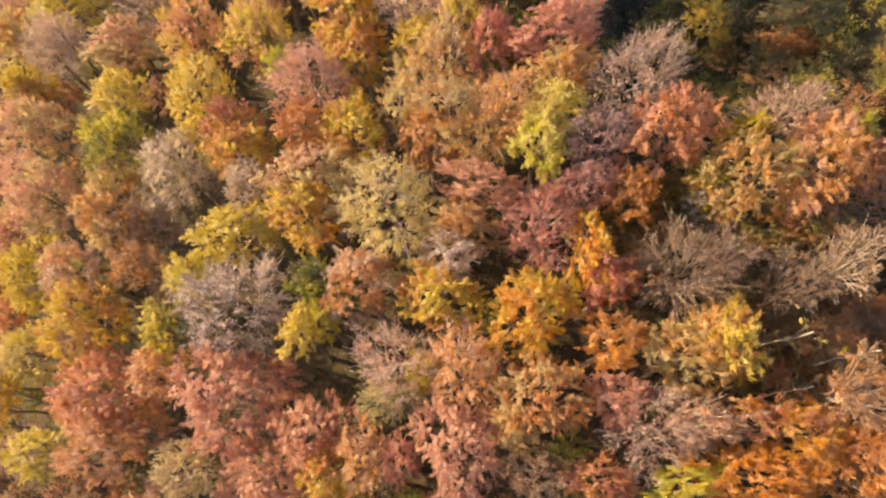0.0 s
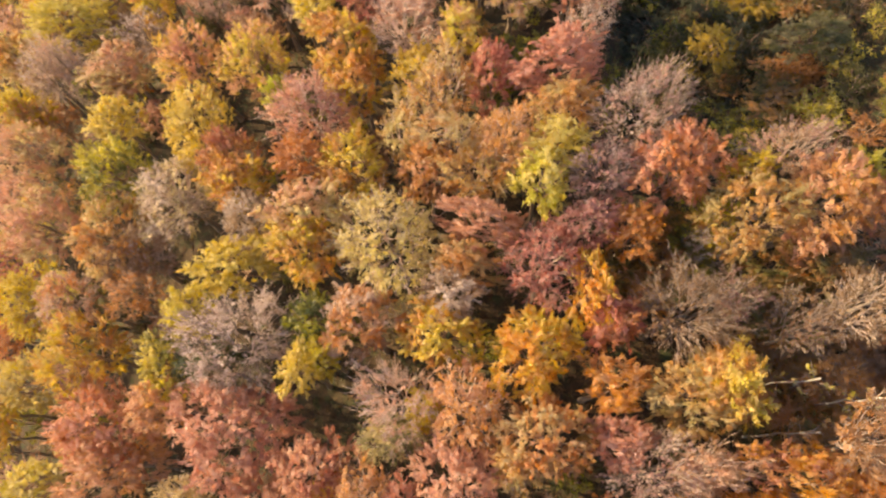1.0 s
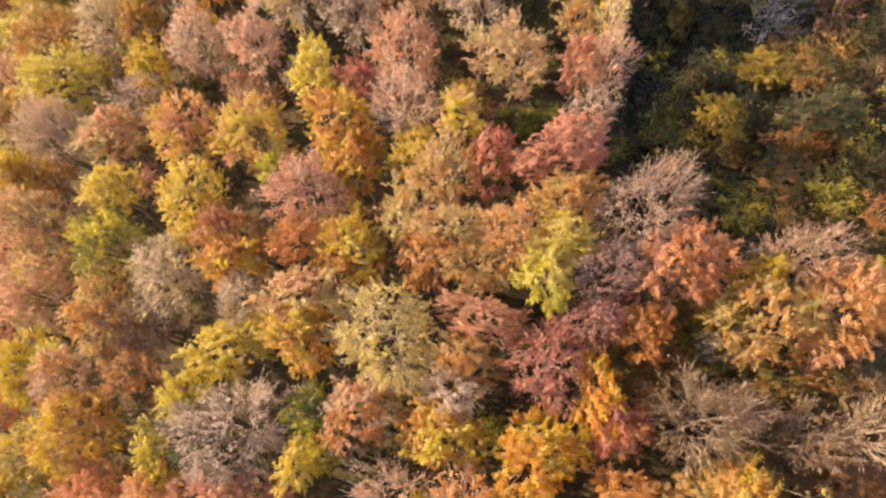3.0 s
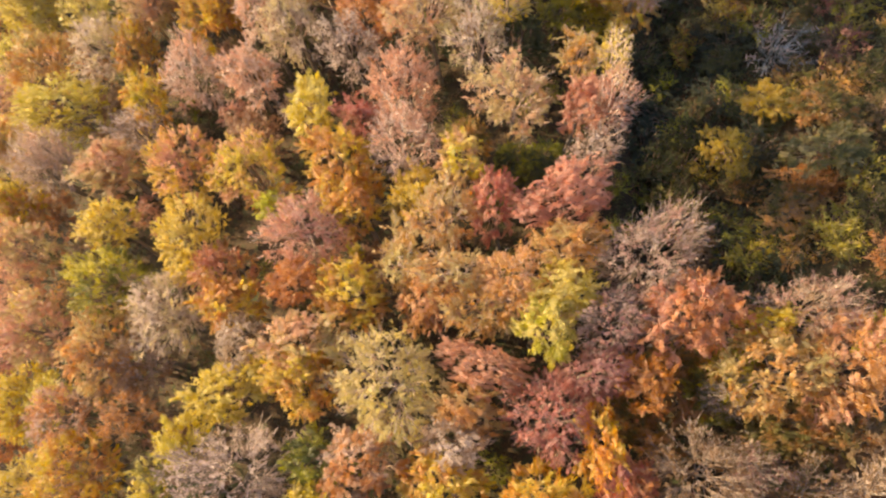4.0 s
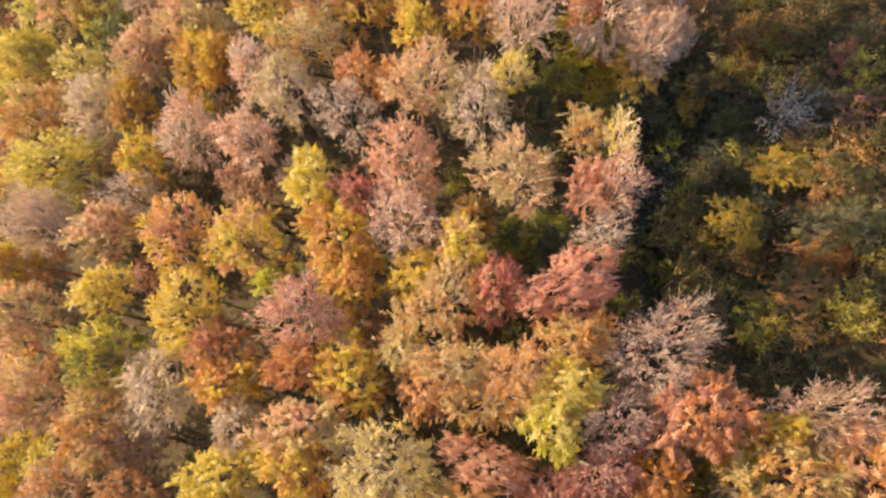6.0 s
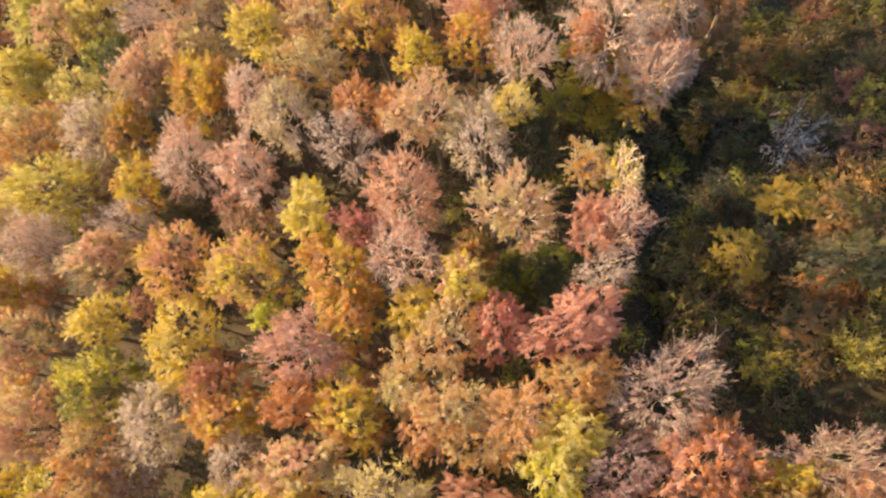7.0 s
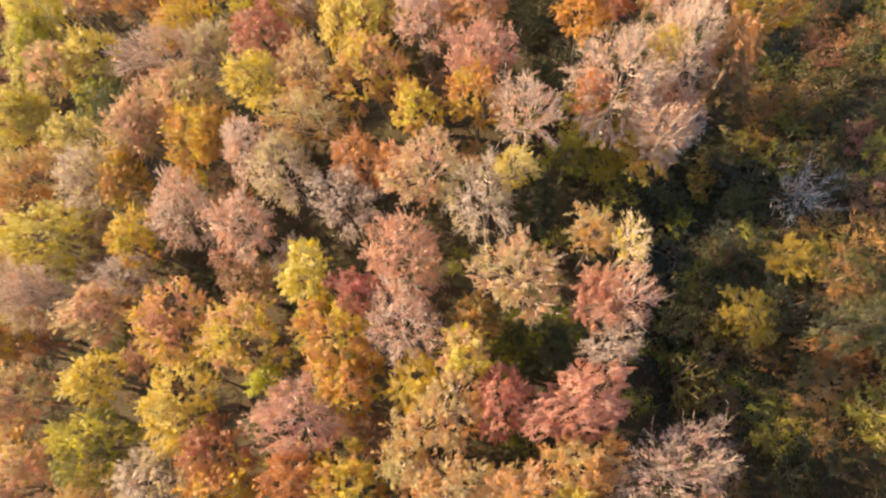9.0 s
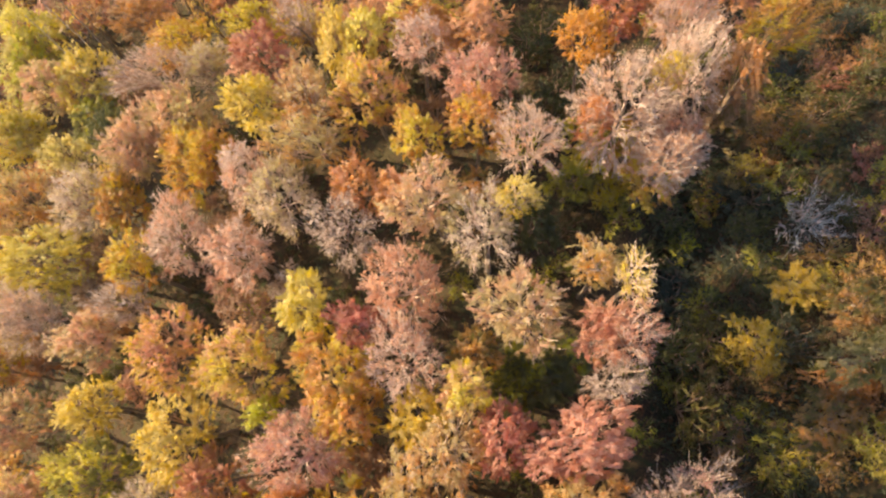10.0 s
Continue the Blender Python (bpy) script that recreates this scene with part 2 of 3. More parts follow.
def build_tree(kind, size, seed, young=False):
    """A broadleaf tree: trunk, forking branches, and a crown of leaves in clumps at the twig ends."""
    rng = np.random.default_rng(seed)
    R, H = RADIUS[size], TREE_HEIGHT
    deep = (3.2 if kind == "leafy" else 2.4) + 0.6 * R                                   # half the crown's height
    heart = Vector((0, 0, H - deep))
    thing = new({"leafy": "autumn_tree", "thin": "thinning_tree", "bare": "bare_tree"}[kind])
    thing.empty_display_size = 0.5
    # twig ends over an uneven dome
    n, tips = TIPS[size], []
    lobes = rng.uniform(0, 2 * math.pi, 3)
    for i in range(n):
        up = 1 - 1.38 * (i + 0.5) / n
        az = i * 2.39996 + rng.normal(0, 0.25)
        flat = math.sqrt(max(0.0, 1 - up * up))
        uneven = 1 + 0.17 * math.sin(2 * az + lobes[0]) + 0.15 * math.sin(3 * az + lobes[1]) + 0.09 * math.sin(5 * az + lobes[2])
        k = (rng.uniform(0.73, 0.98) if kind == "leafy" else rng.uniform(0.70, 0.95)) * uneven * (1.0 if rng.random() > 0.12 else 0.72)
        tips.append(heart + Vector((math.cos(az) * flat * R * k, math.sin(az) * flat * R * k, up * deep * rng.uniform(0.80, 1.0))))
    # trunk
    fork = Vector((rng.normal(0, 0.25), rng.normal(0, 0.25), H * 0.47))
    base_r = 0.13 + 0.045 * R
    trunk_pts, trunk = bent(Vector((0, 0, -0.4)), fork, 0, 5, base_r * 1.15, base_r * 0.75, rng, 0.07)
    lead_pts, lead = bent(fork, heart + Vector((rng.normal(0, 0.3), rng.normal(0, 0.3), deep * 0.45)), 0, 4, base_r * 0.75, 0.07, rng, 0.15)
    flare = [(Vector((0, 0, -0.4)), Vector((0, 0, 0.5)), base_r * 1.9, base_r * 1.12)]
    tv, tf = tubes(flare + trunk + lead, 7)
    own_material(add_mesh("trunk", tv, tf, thing), BARK)
    # limbs, each carrying the twig ends nearest to it
    groups = {}
    number = {"small": 4, "medium": 6, "large": 8}[size]
    for tip in tips:
        d = tip - heart
        g = -1 if d.z > deep * 0.80 else int((math.atan2(d.y, d.x) + math.pi) / (2 * math.pi) * number) % number
        groups.setdefault(g, []).append(tip)
    for g, mine in sorted(groups.items()):
        mean = sum(mine, Vector()) / len(mine)
        start = lead_pts[2] if g == -1 else (trunk_pts[-1].lerp(lead_pts[3], rng.uniform(0.0, 0.8)))
        end = start.lerp(mean, 0.72)
        pts, wood = bent(start, end, -0.2 if g == -1 else -0.5, 4, (0.085 + 0.012 * R) * (0.55 if kind == "bare" else 1), 0.034 if kind == "bare" else 0.042, rng, 0.10)
        twigs = []
        for tip in mine:
            root = pts[int(rng.integers(2, 5))]
            sp, ss = bent(root, tip, -0.35, 3 if kind != "leafy" and not young else 2, 0.046, 0.024, rng, 0.07)
            wood += ss
            reach = (0.17 if kind == "bare" else 0.20) * R if size != "small" else 0.27 * R
            for _ in range({"leafy": 0, "thin": 1, "bare": 4}[kind] if young else {"leafy": 0, "thin": 7, "bare": 18}[kind]):
                a = sp[int(rng.integers(1, len(sp)))]
                way = (tip - root).normalized() * 0.55 + (tip - heart).normalized() * 0.55 + Vector((0, 0, 0.12)) + Vector(rng.normal(0, 0.36, 3))
                b = a + way * reach * rng.uniform(0.6, 1.35)
                twigs.append((a, b, 0.023))
                if kind != "leafy" and not young:
                    for _ in range(2):
                        c = a.lerp(b, rng.uniform(0.25, 0.95))
                        twigs.append((c, c + (way + Vector(rng.normal(0, 0.45, 3))) * reach * rng.uniform(0.25, 0.6), 0.019))
        limb = add_mesh("limb", *tubes(wood, 3), thing)
        own_material(limb, DULL_TWIG)
        if twigs:
            own_material(tagged(add_mesh("twig_spray", *spikes(twigs), limb), kind="stuff"), DULL_TWIG)
    lv, lf = leaves([tuple(t) for t in tips], heart - Vector((0, 0, 1.5)), int(COUNT[kind][size] * (0.3 if young else 1)), {"leafy": 6, "thin": 6, "bare": 5}[kind],
                    0.085 * R + 0.12, 0.75 + 0.06 * R, {"leafy": 0.150, "thin": 0.135, "bare": 0.10}[kind] * (1.5 if young else 1), rng)
    own_material(leaf_mesh("crown", lv, lf, thing), None)
    return thing


def build_birch(seed):
    """A slender white-stemmed tree with a few short branches near its top."""
    rng = np.random.default_rng(seed)
    thing = new("birch_tree")
    thing.empty_display_size = 0.4
    pts, stem = bent(Vector((0, 0, -0.4)), Vector((rng.normal(0, 0.3), rng.normal(0, 0.3), TREE_HEIGHT)), 0, 9, 0.12, 0.06, rng, 0.08)
    v, f = tubes(stem, 7)
    own_material(add_mesh("trunk", v, f, thing), WHITE_BARK)
    tips = []
    for i in range(9):
        a = pts[5].lerp(pts[9], i / 9)
        az = i * 2.4 + rng.normal(0, 0.3)
        b = a + Vector((math.cos(az), math.sin(az), 0.9)) * rng.uniform(0.7, 1.3)
        _, segs = bent(a, b, -0.15, 2, 0.045, 0.02, rng, 0.03)
        wv, wf = tubes(segs, 3)
        twigs = []
        for _ in range(6):
            c = a.lerp(b, rng.uniform(0.4, 1))
            twigs.append((c, c + Vector((math.cos(az), math.sin(az), 0.6)) * 0.5 + Vector(rng.normal(0, 0.25, 3)), 0.02))
        fv, ff = spikes(twigs)
        own_material(add_mesh("limb", wv + fv, wf + [tuple(k + len(wv) for k in q) for q in ff], thing), DIM_TWIG)
        tips.append(tuple(b))
    lv, lf = leaves(tips, (0, 0, TREE_HEIGHT - 4), 160, 2, 0.2, 0.6, 0.14, rng)
    own_material(leaf_mesh("crown", lv, lf, thing), None)
    return thing


prototypes = {}
crowns = []                                              # x, y and radius of every crown, to fill the gaps between them
pick = random.Random(11)


def stand(key, builder, x, y, z, wide, deep_y, high, label, category, group, mats):
    """Place a thing of this key; the first of a key is built, the others share its meshes."""
    quarter = pick.randrange(4)
    turn = radians(90 * quarter + pick.uniform(-14, 14))
    size = Vector((wide, deep_y, high)) if quarter % 2 == 0 else Vector((deep_y, wide, high))
    rot = Euler((radians(pick.uniform(-2.5, 2.5)), radians(pick.uniform(-2.5, 2.5)), turn))
    if key not in prototypes:
        ob = prototypes[key] = builder()
        ob.matrix_basis = Matrix.LocRotScale((x, y, z), rot, size)
    else:
        s = prototypes[key].scale
        ob = copy_thing(prototypes[key], Matrix.LocRotScale((x, y, z), rot, Vector([a / b for a, b in zip(size, s)])))
    for child in ob.children_recursive:
        kind = child.name.split(".")[0]
        if kind in mats:
            own_material(child, mats[kind])
    return tagged(ob, label, category, group)


def tree(kind, code, x, y, top, rx, ry, young=False):
    mean = (rx + ry) / 2
    size = "small" if mean < 2.6 else "medium" if mean < 4.0 else "large"
    variant = pick.randrange(1 if young else {"leafy": 4, "thin": 3, "bare": 3}[kind])
    z = ground_z(x, y)
    words = WORDS[code[0]] + (" and " + WORDS[code[1]] if len(code) > 1 and kind != "bare" else "")
    label = {"leafy": "broadleaf tree with a dense %s autumn crown" % words,
             "thin": "broadleaf tree with a thinning %s autumn crown" % words,
             "bare": "nearly leafless tree with pale grey-brown bare branches"}[kind]
    twig = DULL_TWIG if kind == "leafy" or young else TWIG if set(code) & set("PWY") else DIM_TWIG
    crowns.append((x, y, mean))
    return stand((kind, size, variant, young), lambda: build_tree(kind, size, 100 + 17 * variant + len(kind) * 7 + len(size), young), x, y, z,
                 rx / RADIUS[size], ry / RADIUS[size], (top - z) / TREE_HEIGHT, label, "tree", "trees of the wood",
                 {"crown": leaf_mat(code), "limb": twig, "twig_spray": twig})


def leafy(*a):
    return tree("leafy", *a)


def thin(*a):
    return tree("thin", *a)


def bare(*a):
    return tree("bare", *a)


def birch(code, x, y, top):
    z = ground_z(x, y)
    crowns.append((x, y, 1.0))
    return stand(("birch", pick.randrange(2)), lambda: build_birch(900 + len(prototypes)), x, y, z, 1, 1, (top - z) / TREE_HEIGHT,
                 "slender white-barked birch with very few leaves", "tree", "trees of the wood", {"crown": leaf_mat(code)})


def build_shrub(seed, naked=False):
    """A bush two metres in radius and four high: many stems from the ground, leaves in clumps down to knee height."""
    rng = np.random.default_rng(seed)
    thing = new("shrub")
    thing.empty_display_size = 0.4
    stems, twigs, tips = [], [], []
    for i in range(20):
        az, up = i * 2.39996 + rng.normal(0, 0.3), rng.uniform(0.15, 1.0)
        flat = math.sqrt(max(0.05, 1 - up * up * 0.92)) * rng.uniform(0.65, 1.05)
        tip = Vector((math.cos(az) * flat * 2.0, math.sin(az) * flat * 2.0, 0.5 + 3.4 * up * rng.uniform(0.8, 1.05)))
        p, s = bent(Vector((rng.normal(0, 0.15), rng.normal(0, 0.15), -0.2)), tip, 0.4, 3 if naked else 2, 0.036 if naked else 0.05, 0.015 if naked else 0.02, rng, 0.08)
        stems += s
        tips.append(tuple(tip))
        for _ in range(34 if naked else 3):
            a = p[int(rng.integers(1, len(p)))]
            b = a + ((tip - p[0]).normalized() + Vector(rng.normal(0, 0.6, 3))) * rng.uniform(0.3, 0.8)
            twigs.append((a, b, 0.017 if naked else 0.024))
            tips.append(tuple(b)) if rng.random() < 0.4 else None
    sv, sf = tubes(stems, 3)
    tv, tf = spikes(twigs)
    own_material(add_mesh("woody_frame", sv + tv, sf + [tuple(i + len(sv) for i in f) for f in tf], thing), DULL_TWIG)
    lv, lf = leaves(tips, (0, 0, 0.5), 120 if naked else 820, 5, 0.25, 0.7, 0.155, rng)
    own_material(leaf_mesh("foliage", lv, lf, thing), None)
    return thing


def shrub(code, x, y, top, rx, ry, group="bushes of the hollow", naked=False):
    z = ground_z(x, y)
    variant = 9 if naked else pick.randrange(4)
    what = "leafless silver-grey bush with spreading twigs" if naked else WORDS[code[0]] + " leafy bush on the leaf-strewn ground"
    crowns.append((x, y, (rx + ry) / 2))
    return stand(("shrub", variant), lambda: build_shrub(500 + variant, naked), x, y, z, rx / 2.0, ry / 2.0, max(1.2, top - z) / 4.0,
                 what, "bush", group, {"foliage": leaf_mat(code), "woody_frame": GREY_TWIG if naked else DULL_TWIG})


# the trees that stand out: colours, place, height of the top, half-widths
leafy("OW", -65.9, 56.7, 2.5, 3.6, 4.1)
bare("BW", -58.8, 52.4, 6.3, 4.3, 4.8)
leafy("Y", -64.0, 48.6, 3.8, 3.0, 3.1)
thin("KO", -62.4, 49.7, -4.7, 3.7, 3.8)
leafy("PW", -45.2, 49.7, 11.6, 4.4, 3.2)
leafy("YL", -44.9, 41.8, 13.0, 3.2, 2.9)
leafy("YJ", -43.2, 34.5, 15.8, 4.7, 3.9)
leafy("PW", -58.1, 40.2, 8.6, 4.4, 4.1)
thin("BW", -34.9, 31.6, 17.1, 4.4, 5.2)
leafy("LY", -31.9, 39.3, 19.5, 3.8, 4.6)
leafy("PY", -33.8, 48.5, 17.8, 4.2, 4.3)
leafy("YP", -25.0, 45.3, 21.4, 4.2, 4.2)
leafy("G", -21.2, 41.3, 20.7, 1.7, 1.4)
leafy("RO", -26.7, 34.8, 20.8, 3.0, 3.4)
leafy("OY", -25.5, 31.0, 21.4, 3.3, 3.0)
thin("BK", -24.4, 26.9, 21.0, 2.9, 3.0)
thin("MP", -18.1, 38.4, 25.0, 4.7, 4.3)
leafy("YO", -13.3, 31.2, 25.5, 3.6, 3.2)
leafy("O", -17.6, 31.8, 24.7, 2.7, 1.9)
leafy("OY", -15.0, 45.6, 25.3, 3.9, 4.0)
leafy("OY", -12.6, 40.6, 24.6, 2.9, 3.3)
leafy("PW", -16.9, 27.1, 25.2, 4.2, 3.4)
leafy("YO", -17.0, 22.9, 24.2, 3.8, 3.6)
thin("WL", -8.6, 22.4, 28.6, 5.6, 5.1)
leafy("Y", -6.6, 40.7, 25.9, 2.4, 2.6)
thin("WO", -3.0, 38.1, 28.8, 3.3, 3.7)
thin("WO", -8.1, 34.5, 26.0, 2.2, 2.7)
leafy("OP", -5.2, 29.7, 26.1, 2.6, 3.4)
thin("WO", -2.3, 32.3, 30.0, 3.5, 2.7)
leafy("RP", 2.0, 38.7, 29.8, 2.4, 2.9)
thin("OP", 2.3, 30.7, 32.1, 3.1, 3.1)
thin("OW", 0.3, 29.2, 28.5, 4.1, 3.4)
leafy("P", 8.1, 38.4, 32.6, 4.5, 2.9)
leafy("OW", 8.0, 33.9, 32.1, 2.9, 2.3)
leafy("LY", 7.2, 30.3, 33.0, 3.0, 2.1)
leafy("LG", 5.3, 27.2, 32.6, 2.4, 2.7)
leafy("P", -0.5, 23.6, 30.2, 4.2, 2.1)
bare("MB", 14.6, 32.7, 33.9, 5.0, 4.2)
bare("MB", 11.2, 26.3, 33.1, 3.8, 2.8)
thin("M", 9.2, 23.2, 31.2, 2.9, 2.5)
leafy("OP", 17.8, 26.5, 34.7, 3.9, 3.8)
leafy("OT", 13.3, 21.8, 30.9, 2.2, 2.1)
bare("MK", 25.8, 27.4, 36.2, 3.7, 3.4)
leafy("Y", 23.2, 25.9, 33.9, 2.1, 1.2)
leafy("OW", 24.0, 22.8, 35.3, 4.1, 3.9)
leafy("OP", 28.1, 22.9, 36.9, 3.2, 4.3)
leafy("GO", 21.0, 23.2, 29.3, 2.5, 2.4)
thin("RM", 5.4, 18.6, 31.6, 4.0, 4.0)
leafy("TY", 9.7, 17.1, 32.3, 2.0, 3.3)
# KE and JO from here: leaf colours darkened for a shaded zone
bare("KE", 17.2, 14.8, 35.2, 4.5, 3.9)
bare("BD", 20.9, 20.7, 29.5, 2.8, 2.0)
leafy("JO", 25.9, 17.9, 30.5, 3.8, 2.1)
leafy("GY", 31.3, 24.6, 36.0, 1.5, 1.8)
leafy("RO", 31.5, 22.2, 36.2, 1.7, 2.0)
bare("KE", 25.6, 13.2, 35.3, 2.6, 2.6)
bare("KE", 28.2, 13.0, 39.3, 2.0, 2.5)
shrub("GY", 29.4, 16.3, 20.6, 2.1, 1.9)
leafy("TY", 5.2, 11.5, 31.5, 3.9, 3.6)
leafy("YO", -3.1, 13.0, 28.4, 3.6, 3.1)
leafy("OW", -1.5, 20.0, 28.7, 3.1, 2.0)
thin("BK", -2.3, 17.0, 28.5, 2.8, 2.3)
leafy("OB", -10.9, 14.3, 26.3, 3.6, 3.5)
leafy("DG", -15.3, 15.9, 24.1, 3.3, 2.7)
leafy("YL", -17.9, 10.3, 25.2, 1.7, 2.3)
leafy("Y", -15.9, 12.0, 24.0, 1.9, 1.6)
bare("B", -23.9, 14.1, 24.4, 6.4, 5.6)
leafy("D", -28.0, 11.0, 19.0, 2.9, 2.3)
leafy("YL", -26.6, 22.0, 19.9, 4.2, 3.2)
leafy("Y", -30.3, 17.4, 19.2, 2.4, 2.5)
leafy("YJ", -33.6, 11.5, 17.8, 3.1, 3.6)
leafy("YO", -44.4, 12.8, 14.9, 4.6, 4.5)
thin("OB", -47.8, 19.5, 12.0, 3.6, 3.5)
thin("OK", -39.1, 19.9, 14.3, 3.1, 2.8)
leafy("Y", -60.0, 21.3, 2.9, 3.6, 4.9)
leafy("WY", -57.4, 11.6, 3.5, 3.9, 4.4)
leafy("PW", -54.2, 29.9, 9.9, 5.0, 4.7)
leafy("OW", -43.7, 27.6, 14.8, 4.3, 4.7)
thin("KB", -41.4, 25.4, 11.8, 4.4, 4.1)
bare("PB", -8.1, 8.0, 27.7, 4.3, 4.0)
leafy("Y", -4.9, 6.4, 25.5, 1.7, 1.8)
thin("OP", -0.9, 6.1, 29.8, 3.3, 3.7)
thin("WD", -7.5, 4.0, 24.8, 3.1, 2.4)
leafy("OW", 5.9, 4.4, 32.2, 4.0, 4.1)
thin("OW", 2.7, 2.1, 29.0, 1.9, 2.0)
leafy("OT", 10.8, 8.3, 32.5, 2.7, 2.0)
leafy("RO", 10.8, 13.4, 31.6, 2.1, 2.6)
leafy("OW", 17.7, 7.6, 33.6, 4.1, 3.5)
leafy("YO", 20.4, 8.4, 35.3, 2.2, 2.9)
leafy("P", 11.3, 4.8, 31.6, 2.4, 2.0)
bare("MB", 14.2, 0.8, 33.4, 4.6, 3.7)
thin("PK", 17.3, 1.5, 33.7, 2.8, 2.0)
leafy("TR", 23.7, 1.3, 34.7, 4.2, 3.1)
leafy("T", 22.3, -1.8, 34.1, 4.6, 2.8)
leafy("OT", 27.9, -0.3, 35.3, 2.5, 3.2)
thin("KO", 27.6, 3.8, 37.8, 2.6, 2.5)
shrub("JO", 29.6, 7.7, 24.3, 2.5, 2.1)
thin("OK", 30.9, 9.3, 27.4, 2.4, 2.2)
leafy("PO", -41.5, 5.1, 14.6, 5.2, 4.9)
leafy("PO", -33.4, 6.9, 18.5, 2.8, 2.6)
leafy("P", -25.5, 4.4, 22.0, 6.2, 5.6)
leafy("PO", -39.9, 0.6, 13.6, 6.2, 4.4)
leafy("YW", -52.3, -1.3, 6.8, 4.3, 3.3)
leafy("PR", -16.1, 2.0, 23.7, 3.0, 3.8)
leafy("P", -20.9, -2.2, 20.9, 3.7, 3.3)
leafy("OY", -14.9, -2.1, 23.0, 2.6, 3.2)
thin("OP", -10.5, -1.0, 24.7, 2.6, 3.7)
leafy("PM", -2.2, -0.6, 29.6, 3.7, 4.4)
thin("R", -6.7, -0.7, 25.8, 1.6, 2.2)
thin("W", -29.2, -2.4, 17.4, 3.7, 2.8)
bare("K", 4.7, -2.1, 30.2, 3.0, 2.3)
leafy("RO", 10.6, -2.4, 31.0, 3.2, 2.0)
leafy("YG", 16.0, -2.7, 32.2, 2.6, 1.4)
leafy("LY", -71.2, 83.1, -3.8, 5.3, 3.4)
leafy("LW", -54.6, 74.4, 7.0, 3.2, 2.8)
leafy("JG", -54.5, 81.9, 0.5, 3.7, 3.7)
thin("BW", -50.4, 67.8, 9.3, 4.0, 4.9)
leafy("OY", -46.0, 67.8, 9.0, 3.0, 4.4)
leafy("YO", -41.8, 58.5, 12.2, 2.7, 3.5)
leafy("OW", -63.7, 69.2, 3.7, 4.8, 4.9)
leafy("LY", -57.5, 61.6, 6.0, 7.5, 4.0)
thin("PW", -43.7, 73.5, 10.7, 3.6, 3.9)
leafy("OY", -35.5, 72.2, 12.7, 4.3, 4.6)
thin("BP", -36.4, 61.8, 13.0, 4.2, 4.8)
thin("PB", -25.5, 58.2, 19.1, 3.5, 3.7)
bare("B", -41.3, 53.3, 13.4, 3.5, 2.5)
bare("PB", -56.4, 53.8, 7.4, 3.4, 3.3)
thin("BP", -27.1, 67.9, 18.4, 2.9, 3.3)
thin("WB", -21.4, 64.9, 20.2, 3.8, 4.4)
bare("B", -14.9, 59.2, 22.7, 3.7, 3.6)
leafy("OP", -13.0, 65.5, 19.6, 3.1, 3.0)
leafy("OP", -9.5, 63.8, 21.1, 1.9, 2.2)
thin("PW", -4.9, 62.1, 26.0, 4.0, 3.5)
leafy("YL", -18.2, 52.1, 23.4, 2.4, 2.8)
leafy("RK", -13.1, 49.3, 24.8, 2.3, 2.3)
thin("P", -7.5, 53.2, 25.8, 4.3, 4.7)
bare("PB", -7.6, 45.6, 28.1, 3.6, 3.9)
bare("BW", 0.2, 57.5, 26.3, 3.8, 4.1)
thin("LY", 2.7, 60.5, 27.2, 2.2, 1.7)
leafy("D", 5.0, 59.7, 22.2, 2.3, 3.3)
thin("WP", 3.1, 50.2, 28.9, 4.1, 3.8)
leafy("OJ", -0.4, 46.8, 24.5, 2.1, 1.9)
leafy("YP", -1.4, 43.1, 29.6, 2.2, 2.0)
bare("YW", 13.0, 52.7, 31.8, 1.4, 2.6)
thin("OW", 10.4, 53.7, 27.9, 2.4, 1.8)
bare("P", 11.9, 47.6, 32.4, 3.0, 2.9)
leafy("RP", 9.2, 47.9, 30.9, 2.2, 2.3)
bare("B", 11.5, 43.2, 29.6, 2.6, 2.0)
leafy("OY", 14.6, 69.9, 14.5, 3.2, 3.0)
leafy("WG", -74.9, 97.7, -8.8, 3.5, 6.1)
leafy("LY", -74.2, 102.5, -8.1, 4.2, 4.6)
leafy("PW", -62.1, 88.6, 2.2, 3.9, 3.6)
leafy("LY", -56.4, 87.5, 1.7, 4.6, 4.7)
leafy("OK", -49.6, 99.0, -0.1, 4.2, 2.8)
leafy("YO", -39.0, 91.0, 8.0, 5.1, 3.3)
bare("PB", -42.6, 85.9, 8.8, 6.5, 3.9)
thin("WB", -35.6, 85.0, 9.9, 3.1, 2.4)
leafy("Y", -28.9, 90.6, 11.0, 3.5, 2.0)
leafy("RP", -26.4, 84.3, 14.0, 4.3, 3.4)
leafy("YL", -27.0, 77.4, 17.2, 3.7, 3.4)
thin("WO", -19.8, 75.7, 18.8, 3.6, 4.0)
leafy("LY", -17.3, 83.5, 16.4, 2.3, 4.6)
leafy("LY", -13.0, 83.4, 17.7, 2.6, 3.4)
leafy("YP", -12.1, 76.1, 20.0, 4.2, 4.3)
bare("B", -21.5, 88.0, 14.7, 2.1, 2.3)
leafy("YO", -6.5, 70.0, 22.7, 2.5, 2.9)
thin("BP", -6.8, 80.6, 20.3, 3.4, 3.3)
thin("PW", -43.9, 75.7, 9.4, 2.7, 5.1)
leafy("PW", -37.5, 76.6, 11.6, 4.6, 4.8)
leafy("YO", -32.5, 72.2, 13.8, 2.9, 3.0)
thin("WO", -19.0, 71.1, 19.3, 4.7, 2.9)
leafy("PO", -0.5, 82.0, 21.3, 3.8, 3.2)
